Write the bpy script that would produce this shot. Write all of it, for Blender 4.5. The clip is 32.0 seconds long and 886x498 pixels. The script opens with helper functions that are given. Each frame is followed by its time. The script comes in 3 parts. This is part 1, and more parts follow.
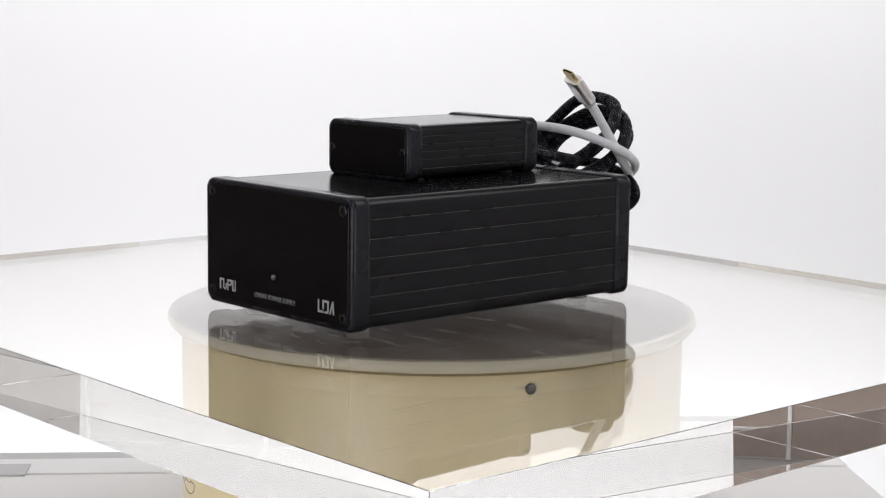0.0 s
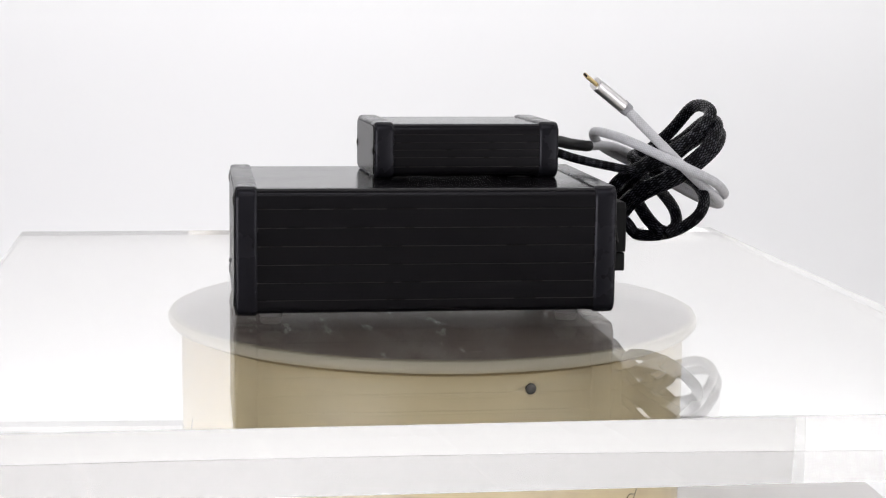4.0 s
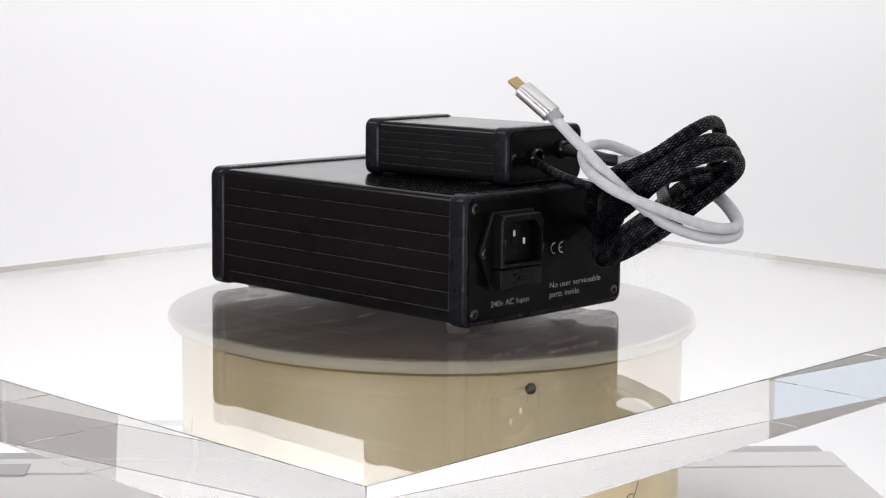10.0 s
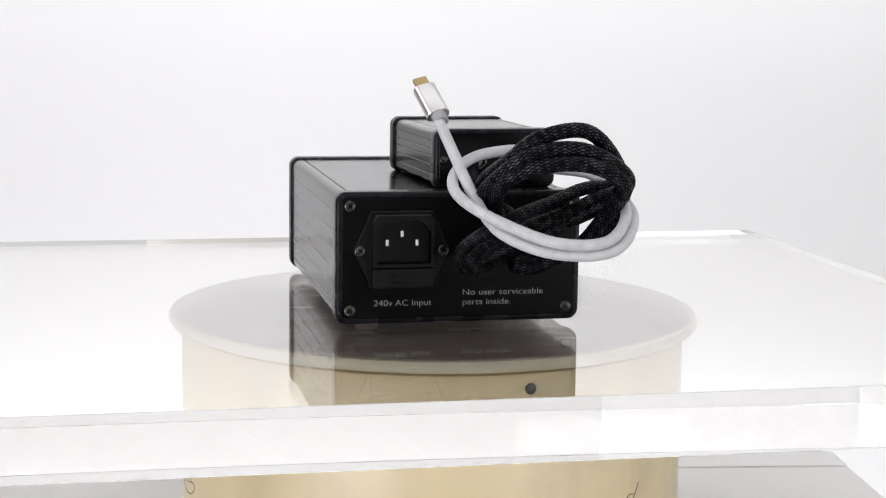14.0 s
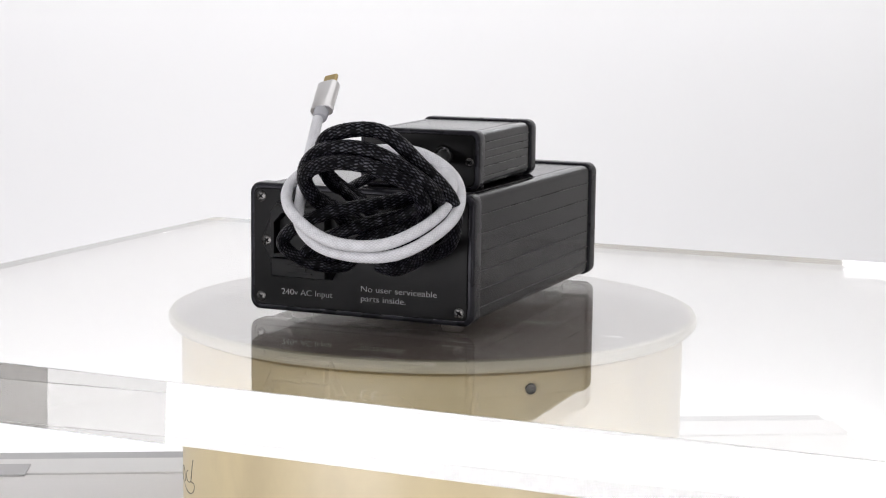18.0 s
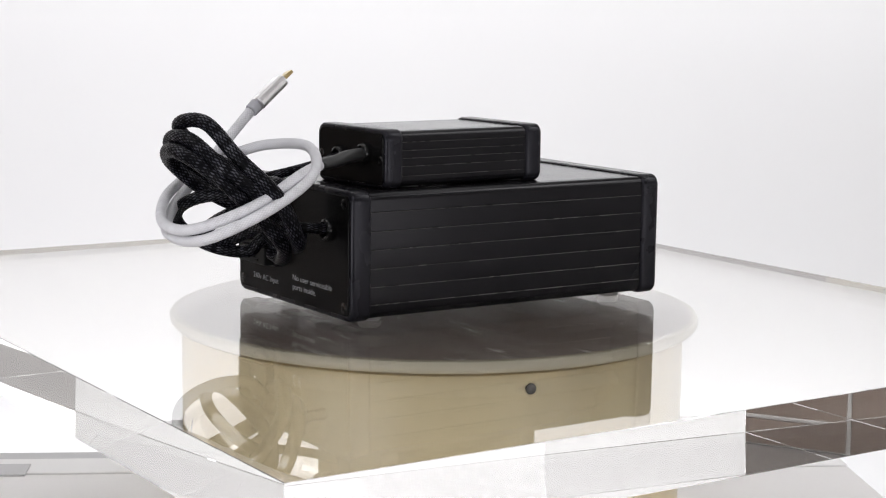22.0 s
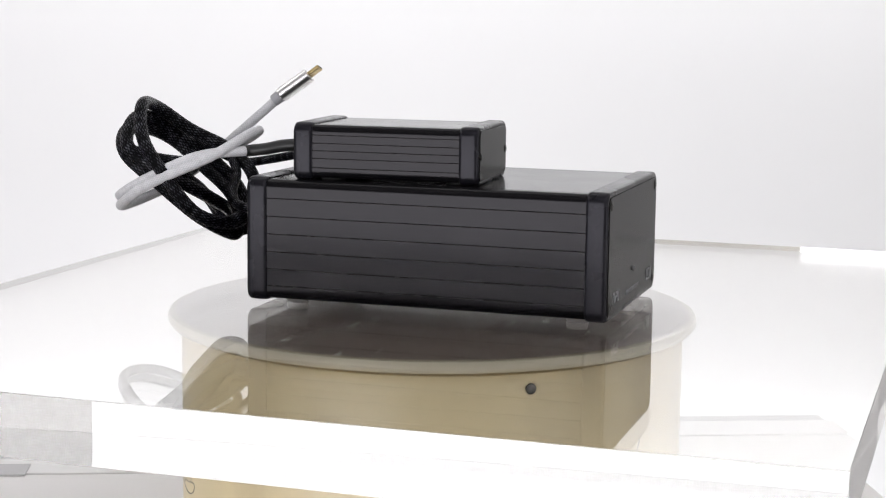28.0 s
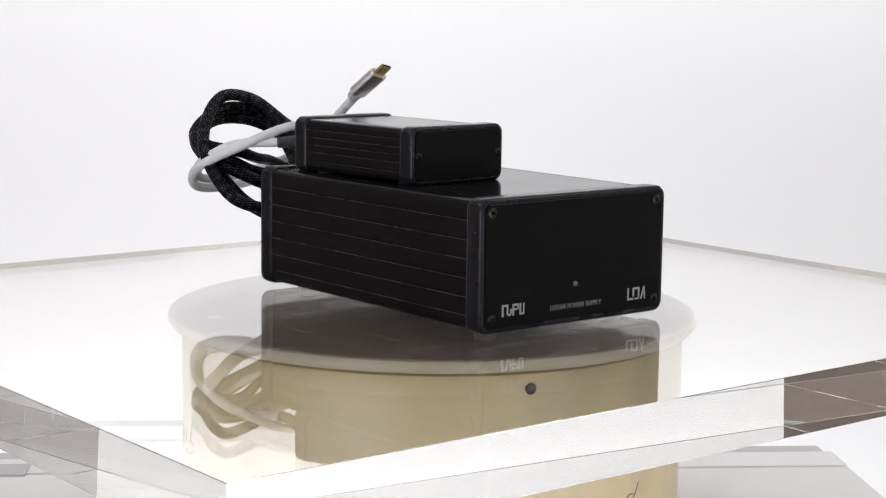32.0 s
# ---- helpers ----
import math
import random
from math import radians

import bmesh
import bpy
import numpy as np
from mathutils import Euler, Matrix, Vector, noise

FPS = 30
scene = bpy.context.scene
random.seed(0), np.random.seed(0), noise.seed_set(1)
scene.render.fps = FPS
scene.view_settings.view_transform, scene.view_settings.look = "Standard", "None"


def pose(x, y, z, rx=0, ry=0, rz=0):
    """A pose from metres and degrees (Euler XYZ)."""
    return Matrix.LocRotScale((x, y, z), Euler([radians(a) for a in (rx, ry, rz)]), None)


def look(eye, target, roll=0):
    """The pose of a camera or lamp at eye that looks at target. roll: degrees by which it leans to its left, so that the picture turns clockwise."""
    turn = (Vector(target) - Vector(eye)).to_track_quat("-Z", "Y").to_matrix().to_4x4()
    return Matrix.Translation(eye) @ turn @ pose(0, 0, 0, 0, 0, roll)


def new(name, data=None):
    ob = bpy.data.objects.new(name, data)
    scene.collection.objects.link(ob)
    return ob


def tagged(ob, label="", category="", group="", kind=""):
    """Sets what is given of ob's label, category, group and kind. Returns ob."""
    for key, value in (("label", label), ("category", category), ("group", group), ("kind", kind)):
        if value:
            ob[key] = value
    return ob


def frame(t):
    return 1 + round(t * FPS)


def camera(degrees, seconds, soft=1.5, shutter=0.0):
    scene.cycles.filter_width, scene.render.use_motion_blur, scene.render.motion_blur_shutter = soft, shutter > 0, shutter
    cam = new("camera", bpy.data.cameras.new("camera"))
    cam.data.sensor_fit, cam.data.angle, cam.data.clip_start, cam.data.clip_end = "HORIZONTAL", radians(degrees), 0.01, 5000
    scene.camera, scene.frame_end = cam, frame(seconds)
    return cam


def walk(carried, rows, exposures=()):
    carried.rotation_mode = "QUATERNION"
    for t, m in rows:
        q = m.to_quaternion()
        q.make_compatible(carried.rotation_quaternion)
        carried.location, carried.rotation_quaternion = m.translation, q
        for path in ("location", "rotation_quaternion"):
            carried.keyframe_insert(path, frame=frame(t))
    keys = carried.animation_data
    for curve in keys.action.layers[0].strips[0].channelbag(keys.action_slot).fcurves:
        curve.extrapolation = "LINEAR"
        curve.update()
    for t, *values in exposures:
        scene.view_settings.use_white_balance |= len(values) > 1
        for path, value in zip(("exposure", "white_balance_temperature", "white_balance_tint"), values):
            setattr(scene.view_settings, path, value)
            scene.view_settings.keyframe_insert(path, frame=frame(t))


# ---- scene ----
# ---- camera: it stands still on its tripod ----
EYE = Vector((0.0, -0.90296, 0.19785))
AHEAD = Vector((0.005572, 0.989598, -0.143750))
cam = camera(28.82, 32.0, soft=1.15)
STAND = look(EYE, EYE + AHEAD, 0.726)
walk(cam, [(0.0, STAND), (32.0, STAND)])

SPIN0, SPIN = 174.727 + 16 * 8.5512, -8.5512   # turn of the table, degrees and degrees a second


# the motor runs a little unevenly: lead in degrees and run-out in millimetres, every two seconds
LEAD = (-0.26, 0.26, 0.46, 0.46, 0.26, 0.05, 0.0, -0.2, -0.5, -0.68, -0.7, -0.56, -0.5, -0.5, -0.38, -0.04, 0.26)
RUNOUT = (-0.2, 0.2, 0.2, -0.1, -0.4, -0.2, 0.3, 0.4, 0.25, 0.3, 0.55, 0.8, 0.75, 0.36, 0.05, 0.05, -0.1)


def eased(table, t):
    """The table's value at t, gliding from entry to entry."""
    k = min(int(t / 2), len(table) - 2)
    a, b, c, d = (table[min(max(i, 0), len(table) - 1)] for i in (k - 1, k, k + 1, k + 2))
    u = t / 2 - k
    return 0.5 * (2 * b + (c - a) * u + (2 * a - 5 * b + 4 * c - d) * u * u + (3 * b - a - 3 * c + d) * u ** 3)


def turned(t):
    return pose(eased(RUNOUT, t) / 1000, 0, 0, 0, 0, SPIN0 + SPIN * t + eased(LEAD, t))


def spun(t, base):
    """The pose at t of what rests on the turning table at the pose base."""
    return turned(t) @ base


# ---- world and lights ----
world = bpy.data.worlds.new("sky")
scene.world = world
world.use_nodes = True
sky = world.node_tree.nodes.new("ShaderNodeTexSky")
sky.sky_type, sky.sun_disc = "NISHITA", False
sky.sun_elevation, sky.sun_rotation = radians(40), radians(120)
world.node_tree.links.new(sky.outputs[0], world.node_tree.nodes["Background"].inputs[0])
world.node_tree.nodes["Background"].inputs[1].default_value = 0.05


def area(name, eye, target, sx, sy, watts, colour=(1, 1, 1)):
    data = bpy.data.lights.new(name, "AREA")
    data.shape, data.size, data.size_y, data.energy, data.color = "RECTANGLE", sx, sy, watts, colour
    ob = new(name, data)
    ob.matrix_world = look(eye, target)
    return ob


# unseen lamps, added from above and beside to brighten table and backdrop
area("over_fill", (0.0, 0.45, 1.50), (0.0, 0.62, 0.0), 1.7, 0.8, 6.2, (0.985, 0.99, 1.0))
area("backdrop_fill_side", (1.25, 0.05, 1.2), (0.3, 1.1, 0.1), 0.5, 0.9, 5.4, (0.985, 0.99, 1.0))
# added strips: the upper brightens the slab's reflection, the lower evens the paper
area("backdrop_fill_top", (0.0, 1.00, 0.56), (0.0, 1.1, 0.32), 1.4, 0.06, 4.1, (0.985, 0.99, 1.0))
area("backdrop_fill_low", (0.0, 0.92, -0.46), (0.0, 1.1, -0.10), 1.4, 0.06, 1.45, (0.985, 0.99, 1.0))
# two unseen low lamps, added to brighten the case flanks and the drum
area("front_fill", (-1.38, -2.1, -0.28), (0, 0, 0.0), 1.75, 1.1, 42, (0.98, 0.96, 1.0))
area("front_right_fill", (1.80, -1.75, -0.30), (0, 0, 0.0), 1.6, 0.9, 15.0, (0.98, 0.97, 1.0))
# unseen, added to brighten the front of the room
area("south_fill", (0.2, -3.2, 1.86), (0.2, -3.3, -0.9), 2.2, 0.8, 24, (0.97, 0.98, 1.0))
area("window_light", (-3.40, -1.68, 0.70), (0, -1.0, 0.0), 2.45, 1.25, 10, (0.90, 0.94, 1.0))
# no known fixture: added for highlights on the cases' rounded upper edges
area("ceiling_fill", (0.0, -1.6, 1.87), (0.0, -1.59, 0.0), 1.8, 0.5, 14, (0.93, 0.91, 1.0))
# unseen pair, added to brighten the side walls that the slab's ends show
area("west_fill", (-2.3, 0.0, 1.85), (-2.6, 0.1, -0.9), 1.2, 1.2, 34, (0.99, 0.99, 1.0))
area("east_fill", (1.9, -0.3, 1.80), (3.0, 0.2, 0.1), 1.2, 0.9, 27)
scene.view_settings.exposure = -0.38
scene.cycles.max_bounces, scene.cycles.glossy_bounces, scene.cycles.transmission_bounces = 32, 24, 24
scene.cycles.caustics_reflective = False


# ---- materials ----
def material(name, colour, rough=0.5, metal=0.0, grain=0.0, grain_scale=900.0, bump=0.0, blotch=0.0,
             blotch_scale=30.0, spec=0.5, tone=None, sheen=(1, 1, 1)):
    """A Principled material with grain, blotches and fine relief at real size."""
    m = bpy.data.materials.new(name)
    m.use_nodes = True
    nt = m.node_tree
    b = nt.nodes["Principled BSDF"]
    b.inputs["Roughness"].default_value, b.inputs["Metallic"].default_value = rough, metal
    b.inputs["Specular IOR Level"].default_value = spec
    b.inputs["Base Color"].default_value = (*colour, 1)
    b.inputs["Specular Tint"].default_value = (*sheen, 1)
    co = nt.nodes.new("ShaderNodeTexCoord")
    fine = nt.nodes.new("ShaderNodeTexNoise")
    fine.inputs["Scale"].default_value, fine.inputs["Detail"].default_value = grain_scale, 3
    nt.links.new(co.outputs["Object"], fine.inputs["Vector"])
    wide = nt.nodes.new("ShaderNodeTexNoise")
    wide.inputs["Scale"].default_value, wide.inputs["Detail"].default_value = blotch_scale, 5
    nt.links.new(co.outputs["Object"], wide.inputs["Vector"])
    if grain or blotch:
        other = tone or tuple(min(1, c * 1.6 + 0.001) for c in colour)
        add = nt.nodes.new("ShaderNodeMath")
        add.operation = "MULTIPLY"
        add.inputs[1].default_value = max(grain, 1e-4)
        nt.links.new(fine.outputs["Fac"], add.inputs[0])
        mul = nt.nodes.new("ShaderNodeMath")
        mul.operation = "MULTIPLY_ADD"
        mul.inputs[1].default_value = blotch
        nt.links.new(wide.outputs["Fac"], mul.inputs[0])
        nt.links.new(add.outputs[0], mul.inputs[2])
        mix = nt.nodes.new("ShaderNodeMix")
        mix.data_type = "RGBA"
        mix.inputs[6].default_value, mix.inputs[7].default_value = (*colour, 1), (*other, 1)
        nt.links.new(mul.outputs[0], mix.inputs[0])
        nt.links.new(mix.outputs[2], b.inputs["Base Color"])
        rr = nt.nodes.new("ShaderNodeMapRange")
        rr.inputs["From Min"].default_value, rr.inputs["From Max"].default_value = 0.3, 0.7
        rr.inputs["To Min"].default_value, rr.inputs["To Max"].default_value = rough * 0.9, min(1, rough * 1.12)
        nt.links.new(wide.outputs["Fac"], rr.inputs["Value"])
        nt.links.new(rr.outputs[0], b.inputs["Roughness"])
    if bump:
        bp = nt.nodes.new("ShaderNodeBump")
        bp.inputs["Strength"].default_value, bp.inputs["Distance"].default_value = bump, 0.0002
        nt.links.new(fine.outputs["Fac"], bp.inputs["Height"])
        nt.links.new(bp.outputs[0], b.inputs["Normal"])
    return m


ALU = material("black_anodised_aluminium", (0.0055, 0.0051, 0.0060), 0.17, 0.0, 0.0, 2500, 0.0, 0.10, 40, spec=0.17, sheen=(0.97, 0.95, 1.0))
# paler than the case: the light caught by the groove lips, as colour
LIP = material("lit_groove_edge", (0.022, 0.020, 0.019), 0.28, 0.0, 0.4, 900, 0.0, 0.3, 60, spec=0.5)
PLATE = material("black_plate", (0.0032, 0.0030, 0.0031), 0.26, 0.0, 0.0, 3000, 0.0, 0.0, 30, spec=0.09)
PLASTIC = material("black_bezel_plastic", (0.0085, 0.0082, 0.0105), 0.27, 0.0, 0.0, 1800, 0.0, 0.15, 60, spec=0.20, sheen=(0.92, 0.91, 1.0))
GLOSSY = material("glossy_black_plastic", (0.006, 0.006, 0.006), 0.16)
SOCKET = material("socket_black", (0.003, 0.003, 0.003), 0.45, spec=0.2)
# near-black that puts the shade of slots and openings into colour
DARK = material("recess_dark", (0.002, 0.002, 0.002), 0.6, spec=0.05)
STEEL = material("screw_steel", (0.07, 0.068, 0.066), 0.22, 1.0, 0.3, 1500, 0.2)
BLACKSCREW = material("blackened_screw_steel", (0.028, 0.027, 0.026), 0.26, 0.9, 0.3, 1500, 0.2)
LENS = material("lamp_lens", (0.13, 0.13, 0.135), 0.12, 0.0)
PIN = material("nickel_pin", (0.95, 0.94, 0.92), 0.35, 0.25)
INK = material("white_print", (0.30, 0.30, 0.31), 0.6)
GREYINK = material("grey_print", (0.42, 0.42, 0.43), 0.6)
GOLD = material("gold_plating", (0.48, 0.37, 0.18), 0.33, 1.0)
SHELL = material("satin_aluminium", (0.74, 0.73, 0.73), 0.33, 1.0)
SLEEVE = material("grey_rubber_collar", (0.34, 0.34, 0.36), 0.5, 0.0, 0.2, 2000, 0.1)
TUBE = material("black_heatshrink", (0.012, 0.012, 0.012), 0.42, 0.0, 0.2, 1500, 0.15)
FOOT = material("grey_rubber_foot", (0.28, 0.265, 0.25), 0.35, 0.0, 0.3, 1500, 0.2)
BLACKFOOT = material("black_rubber_foot", (0.012, 0.012, 0.012), 0.6)
PAPER = material("white_backdrop_paper", (0.83, 0.83, 0.835), 0.85, 0.0, 0.1, 300, 0.05, 0.1, 3, tone=(0.8, 0.8, 0.805))
DRUM = material("cream_gold_paint", (0.92, 0.775, 0.47), 0.30, 0.0, 0.15, 700, 0.05, 0.6, 14, tone=(0.74, 0.63, 0.42))
DISC = material("cream_plastic", (0.84, 0.79, 0.63), 0.2, 0.0, 0.2, 500, 0.05, 0.45, 30, tone=(0.62, 0.55, 0.40))
DISCTOP = material("scuffed_grey_sheet", (0.25, 0.195, 0.17), 0.4, 0.0, 0.5, 260, 0.2, 0.6, 26, tone=(0.38, 0.31, 0.275))


def scuff(m, colour, long_scale, lo, hi):
    """Adds pale drawn-out scuff marks to a material."""
    nt = m.node_tree
    b = nt.nodes["Principled BSDF"]
    old = b.inputs["Base Color"].links[0].from_socket
    co = nt.nodes.new("ShaderNodeTexCoord")
    last = old
    for turn, seed in ((12, 0.0), (63, 3.7)):
        mp = nt.nodes.new("ShaderNodeMapping")
        mp.inputs["Rotation"].default_value = (0, 0, radians(turn))
        mp.inputs["Scale"].default_value = (long_scale, long_scale * 3.5, long_scale)
        mp.inputs["Location"].default_value = (seed, seed, 0)
        no = nt.nodes.new("ShaderNodeTexNoise")
        no.inputs["Scale"].default_value, no.inputs["Detail"].default_value = 1.0, 6
        rg = nt.nodes.new("ShaderNodeMapRange")
        rg.inputs["From Min"].default_value, rg.inputs["From Max"].default_value = lo, hi
        mx = nt.nodes.new("ShaderNodeMix")
        mx.data_type = "RGBA"
        mx.inputs[7].default_value = (*colour, 1)
        nt.links.new(co.outputs["Object"], mp.inputs["Vector"])
        nt.links.new(mp.outputs[0], no.inputs["Vector"])
        nt.links.new(no.outputs["Fac"], rg.inputs["Value"])
        nt.links.new(rg.outputs[0], mx.inputs[0])
        nt.links.new(last, mx.inputs[6])
        last = mx.outputs[2]
    nt.links.new(last, b.inputs["Base Color"])


scuff(DISCTOP, (0.50, 0.45, 0.42), 11.0, 0.50, 0.75)
scuff(DISCTOP, (0.95, 0.93, 0.90), 32.0, 0.65, 0.73)
scuff(DRUM, (0.66, 0.55, 0.34), 9.0, 0.54, 0.80)
GAP = material("grimy_seam", (0.10, 0.08, 0.05), 0.7, 0.0, 0.3, 300, 0.0, 1.0, 22, tone=(0.50, 0.42, 0.27))
BROWNINK = material("dark_brown_ink", (0.07, 0.045, 0.015), 0.5)
PLINTH = material("pale_grey_laminate", (0.76, 0.735, 0.72), 0.45, 0.0, 0.15, 400, 0.05, 0.2, 6)
PLINTHLIP = material("white_laminate", (0.82, 0.81, 0.80), 0.4)
GROOVE = material("grey_seam", (0.55, 0.545, 0.55), 0.6)
WHITE = material("white_wall_paint", (0.80, 0.79, 0.78), 0.8, 0.0, 0.1, 200, 0.1, 0.15, 2)
WALL = material("grey_wall_paint", (0.42, 0.41, 0.40), 0.8, 0.0, 0.1, 200, 0.1, 0.15, 2)
GROUT = material("pale_grout", (0.62, 0.58, 0.54), 0.85, 0.0, 0.3, 300, 0.2)
TILE = material("brown_stone_tile", (0.17, 0.115, 0.085), 0.35, 0.0, 0.3, 60, 0.1, 0.7, 5, tone=(0.27, 0.20, 0.16))
PALETILE = material("pale_stone_tile", (0.32, 0.30, 0.29), 0.35, 0.0, 0.3, 60, 0.1, 0.6, 5, tone=(0.42, 0.40, 0.39))


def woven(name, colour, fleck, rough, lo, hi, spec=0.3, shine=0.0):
    """Cloth sleeve: raised threads are coloured lighter, unevenly; on black this paints their glints."""
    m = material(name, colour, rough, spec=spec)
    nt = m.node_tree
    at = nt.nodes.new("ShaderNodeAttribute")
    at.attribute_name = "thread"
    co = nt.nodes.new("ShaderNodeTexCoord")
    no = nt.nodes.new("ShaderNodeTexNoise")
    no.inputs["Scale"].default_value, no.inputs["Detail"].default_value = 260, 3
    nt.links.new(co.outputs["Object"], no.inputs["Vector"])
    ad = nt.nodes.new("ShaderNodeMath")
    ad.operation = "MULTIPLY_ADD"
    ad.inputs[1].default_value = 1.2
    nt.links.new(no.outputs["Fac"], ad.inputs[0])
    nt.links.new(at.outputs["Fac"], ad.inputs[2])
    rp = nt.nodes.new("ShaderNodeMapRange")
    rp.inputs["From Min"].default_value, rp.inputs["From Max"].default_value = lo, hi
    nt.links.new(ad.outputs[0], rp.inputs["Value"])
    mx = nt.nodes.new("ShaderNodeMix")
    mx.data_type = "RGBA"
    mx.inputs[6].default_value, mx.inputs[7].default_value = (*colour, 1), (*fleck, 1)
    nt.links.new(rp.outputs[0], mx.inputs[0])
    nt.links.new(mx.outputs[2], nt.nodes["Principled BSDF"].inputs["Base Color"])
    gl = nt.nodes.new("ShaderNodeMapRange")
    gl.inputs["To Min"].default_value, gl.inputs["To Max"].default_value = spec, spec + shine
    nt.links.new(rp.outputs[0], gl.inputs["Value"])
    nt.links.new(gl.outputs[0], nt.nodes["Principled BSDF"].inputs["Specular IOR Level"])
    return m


# the pale flecks put the glints of the black threads into their colour
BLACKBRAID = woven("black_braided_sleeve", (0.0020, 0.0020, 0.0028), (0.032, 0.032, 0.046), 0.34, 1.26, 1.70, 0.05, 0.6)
GREYBRAID = woven("silver_grey_braid", (0.44, 0.44, 0.455), (0.68, 0.68, 0.70), 0.4, 0.4, 1.45)


DUST = material("pale_dust", (0.55, 0.54, 0.52), 0.8)


def acrylic():
    m = bpy.data.materials.new("clear_acrylic")
    m.use_nodes = True
    b = m.node_tree.nodes["Principled BSDF"]
    b.inputs["Base Color"].default_value = (0.935, 0.93, 0.905, 1)
    b.inputs["Transmission Weight"].default_value = 1.0
    b.inputs["Roughness"].default_value, b.inputs["IOR"].default_value = 0.0, 1.52
    return m


ACRYLIC = acrylic()


# ---- builders ----
def part(name, bm, mat, parent=None, label="", m=None, smooth=None):
    """Links a bmesh as one mesh object, under a thing or a part."""
    if isinstance(bm, bpy.types.Mesh):
        me = bm
    else:
        me = bpy.data.meshes.new(name)
        bm.to_mesh(me)
        bm.free()
    me.materials.append(mat)
    if smooth is not None:
        for f in me.polygons:
            f.use_smooth = True
        me.set_sharp_from_angle(angle=radians(smooth))
    ob = new(name, me)
    if parent:
        ob.parent = parent
    if m is not None:
        ob.matrix_basis = m
    if label:
        ob["label"] = label
    return ob


def thing(name, base, label, category, group="", kind=""):
    ob = new(name)
    ob.empty_display_size = 0.02
    ob.matrix_basis = base
    return tagged(ob, label, category, group, kind)


def box(x0, x1, y0, y1, z0, z1, bevel=0.0, segs=2):
    bm = bmesh.new()
    bmesh.ops.create_cube(bm, size=1)
    for v in bm.verts:
        v.co = ((x0 + x1) / 2 + v.co.x * (x1 - x0), (y0 + y1) / 2 + v.co.y * (y1 - y0), (z0 + z1) / 2 + v.co.z * (z1 - z0))
    if bevel:
        bmesh.ops.bevel(bm, geom=list(bm.edges), offset=bevel, segments=segs, profile=0.5, affect="EDGES")
    return bm


def rounded(w, h, r, n=6):
    """Points of a rounded rectangle, centred, counter-clockwise."""
    pts = []
    for cx, cy, a0 in ((w / 2 - r, h / 2 - r, 0), (-w / 2 + r, h / 2 - r, 90), (-w / 2 + r, -h / 2 + r, 180), (w / 2 - r, -h / 2 + r, 270)):
        for k in range(n + 1):
            a = radians(a0 + 90 * k / n)
            pts.append((cx + r * math.cos(a), cy + r * math.sin(a)))
    return pts


def loft(loops, cap0=True, cap1=True, closed=False):
    """Bridges loops of equal length (lists of 3D points) into a skin."""
    bm = bmesh.new()
    rows = [[bm.verts.new(p) for p in loop] for loop in loops]
    n = len(rows[0])
    pairs = list(zip(rows, rows[1:])) + ([(rows[-1], rows[0])] if closed else [])
    for a, b in pairs:
        for i in range(n):
            bm.faces.new((a[i], a[(i + 1) % n], b[(i + 1) % n], b[i]))
    if cap0 and not closed:
        bm.faces.new(rows[0][::-1])
    if cap1 and not closed:
        bm.faces.new(rows[-1])
    bmesh.ops.recalc_face_normals(bm, faces=bm.faces[:])
    return bm


def along_y(pts, y, s=0.0):
    """A profile in x, z set at y, drawn in by s on every side."""
    if not s:
        return [(x, y, z) for x, z in pts]
    w, h = max(p[0] for p in pts), max(p[1] for p in pts)
    return [(x * (w - s) / w, y, z * (h - s) / h) for x, z in pts]


def lathe(profile, n=32, axis="z"):
    """A turned solid from (radius, height) pairs."""
    loops = []
    for r, z in profile:
        ring = []
        for k in range(n):
            a = 2 * math.pi * k / n
            c, s = r * math.cos(a), r * math.sin(a)
            ring.append({"z": (c, s, z), "y": (c, z, -s), "x": (z, c, s)}[axis])
        loops.append(ring)
    return loft(loops)


def merged(*bms):
    out = bmesh.new()
    for b in bms:
        me = bpy.data.meshes.new("scratch")
        b.to_mesh(me)
        b.free()
        out.from_mesh(me)
        bpy.data.meshes.remove(me)
    return out


def moved(bm, m):
    bmesh.ops.transform(bm, matrix=m, verts=bm.verts[:])
    return bm


def spline(points, per=14):
    """A smooth path through the points."""
    q = [Vector(p) for p in points]
    q = [2 * q[0] - q[1]] + q + [2 * q[-1] - q[-2]]
    out = []
    for a, b, c, d in zip(q, q[1:], q[2:], q[3:]):
        for k in range(per):
            u = k / per
            out.append(0.5 * (2 * b + (c - a) * u + (2 * a - 5 * b + 4 * c - d) * u * u + (3 * b - a - 3 * c + d) * u ** 3))
    return out + [q[-2]]


def even(path, step):
    """The path again, in even steps."""
    out, left = [path[0]], step
    for a, b in zip(path, path[1:]):
        d = (b - a).length
        while d >= left and d > 0:
            a = a.lerp(b, left / d)
            out.append(a)
            d, left = (b - a).length, step
        left -= d
    return out


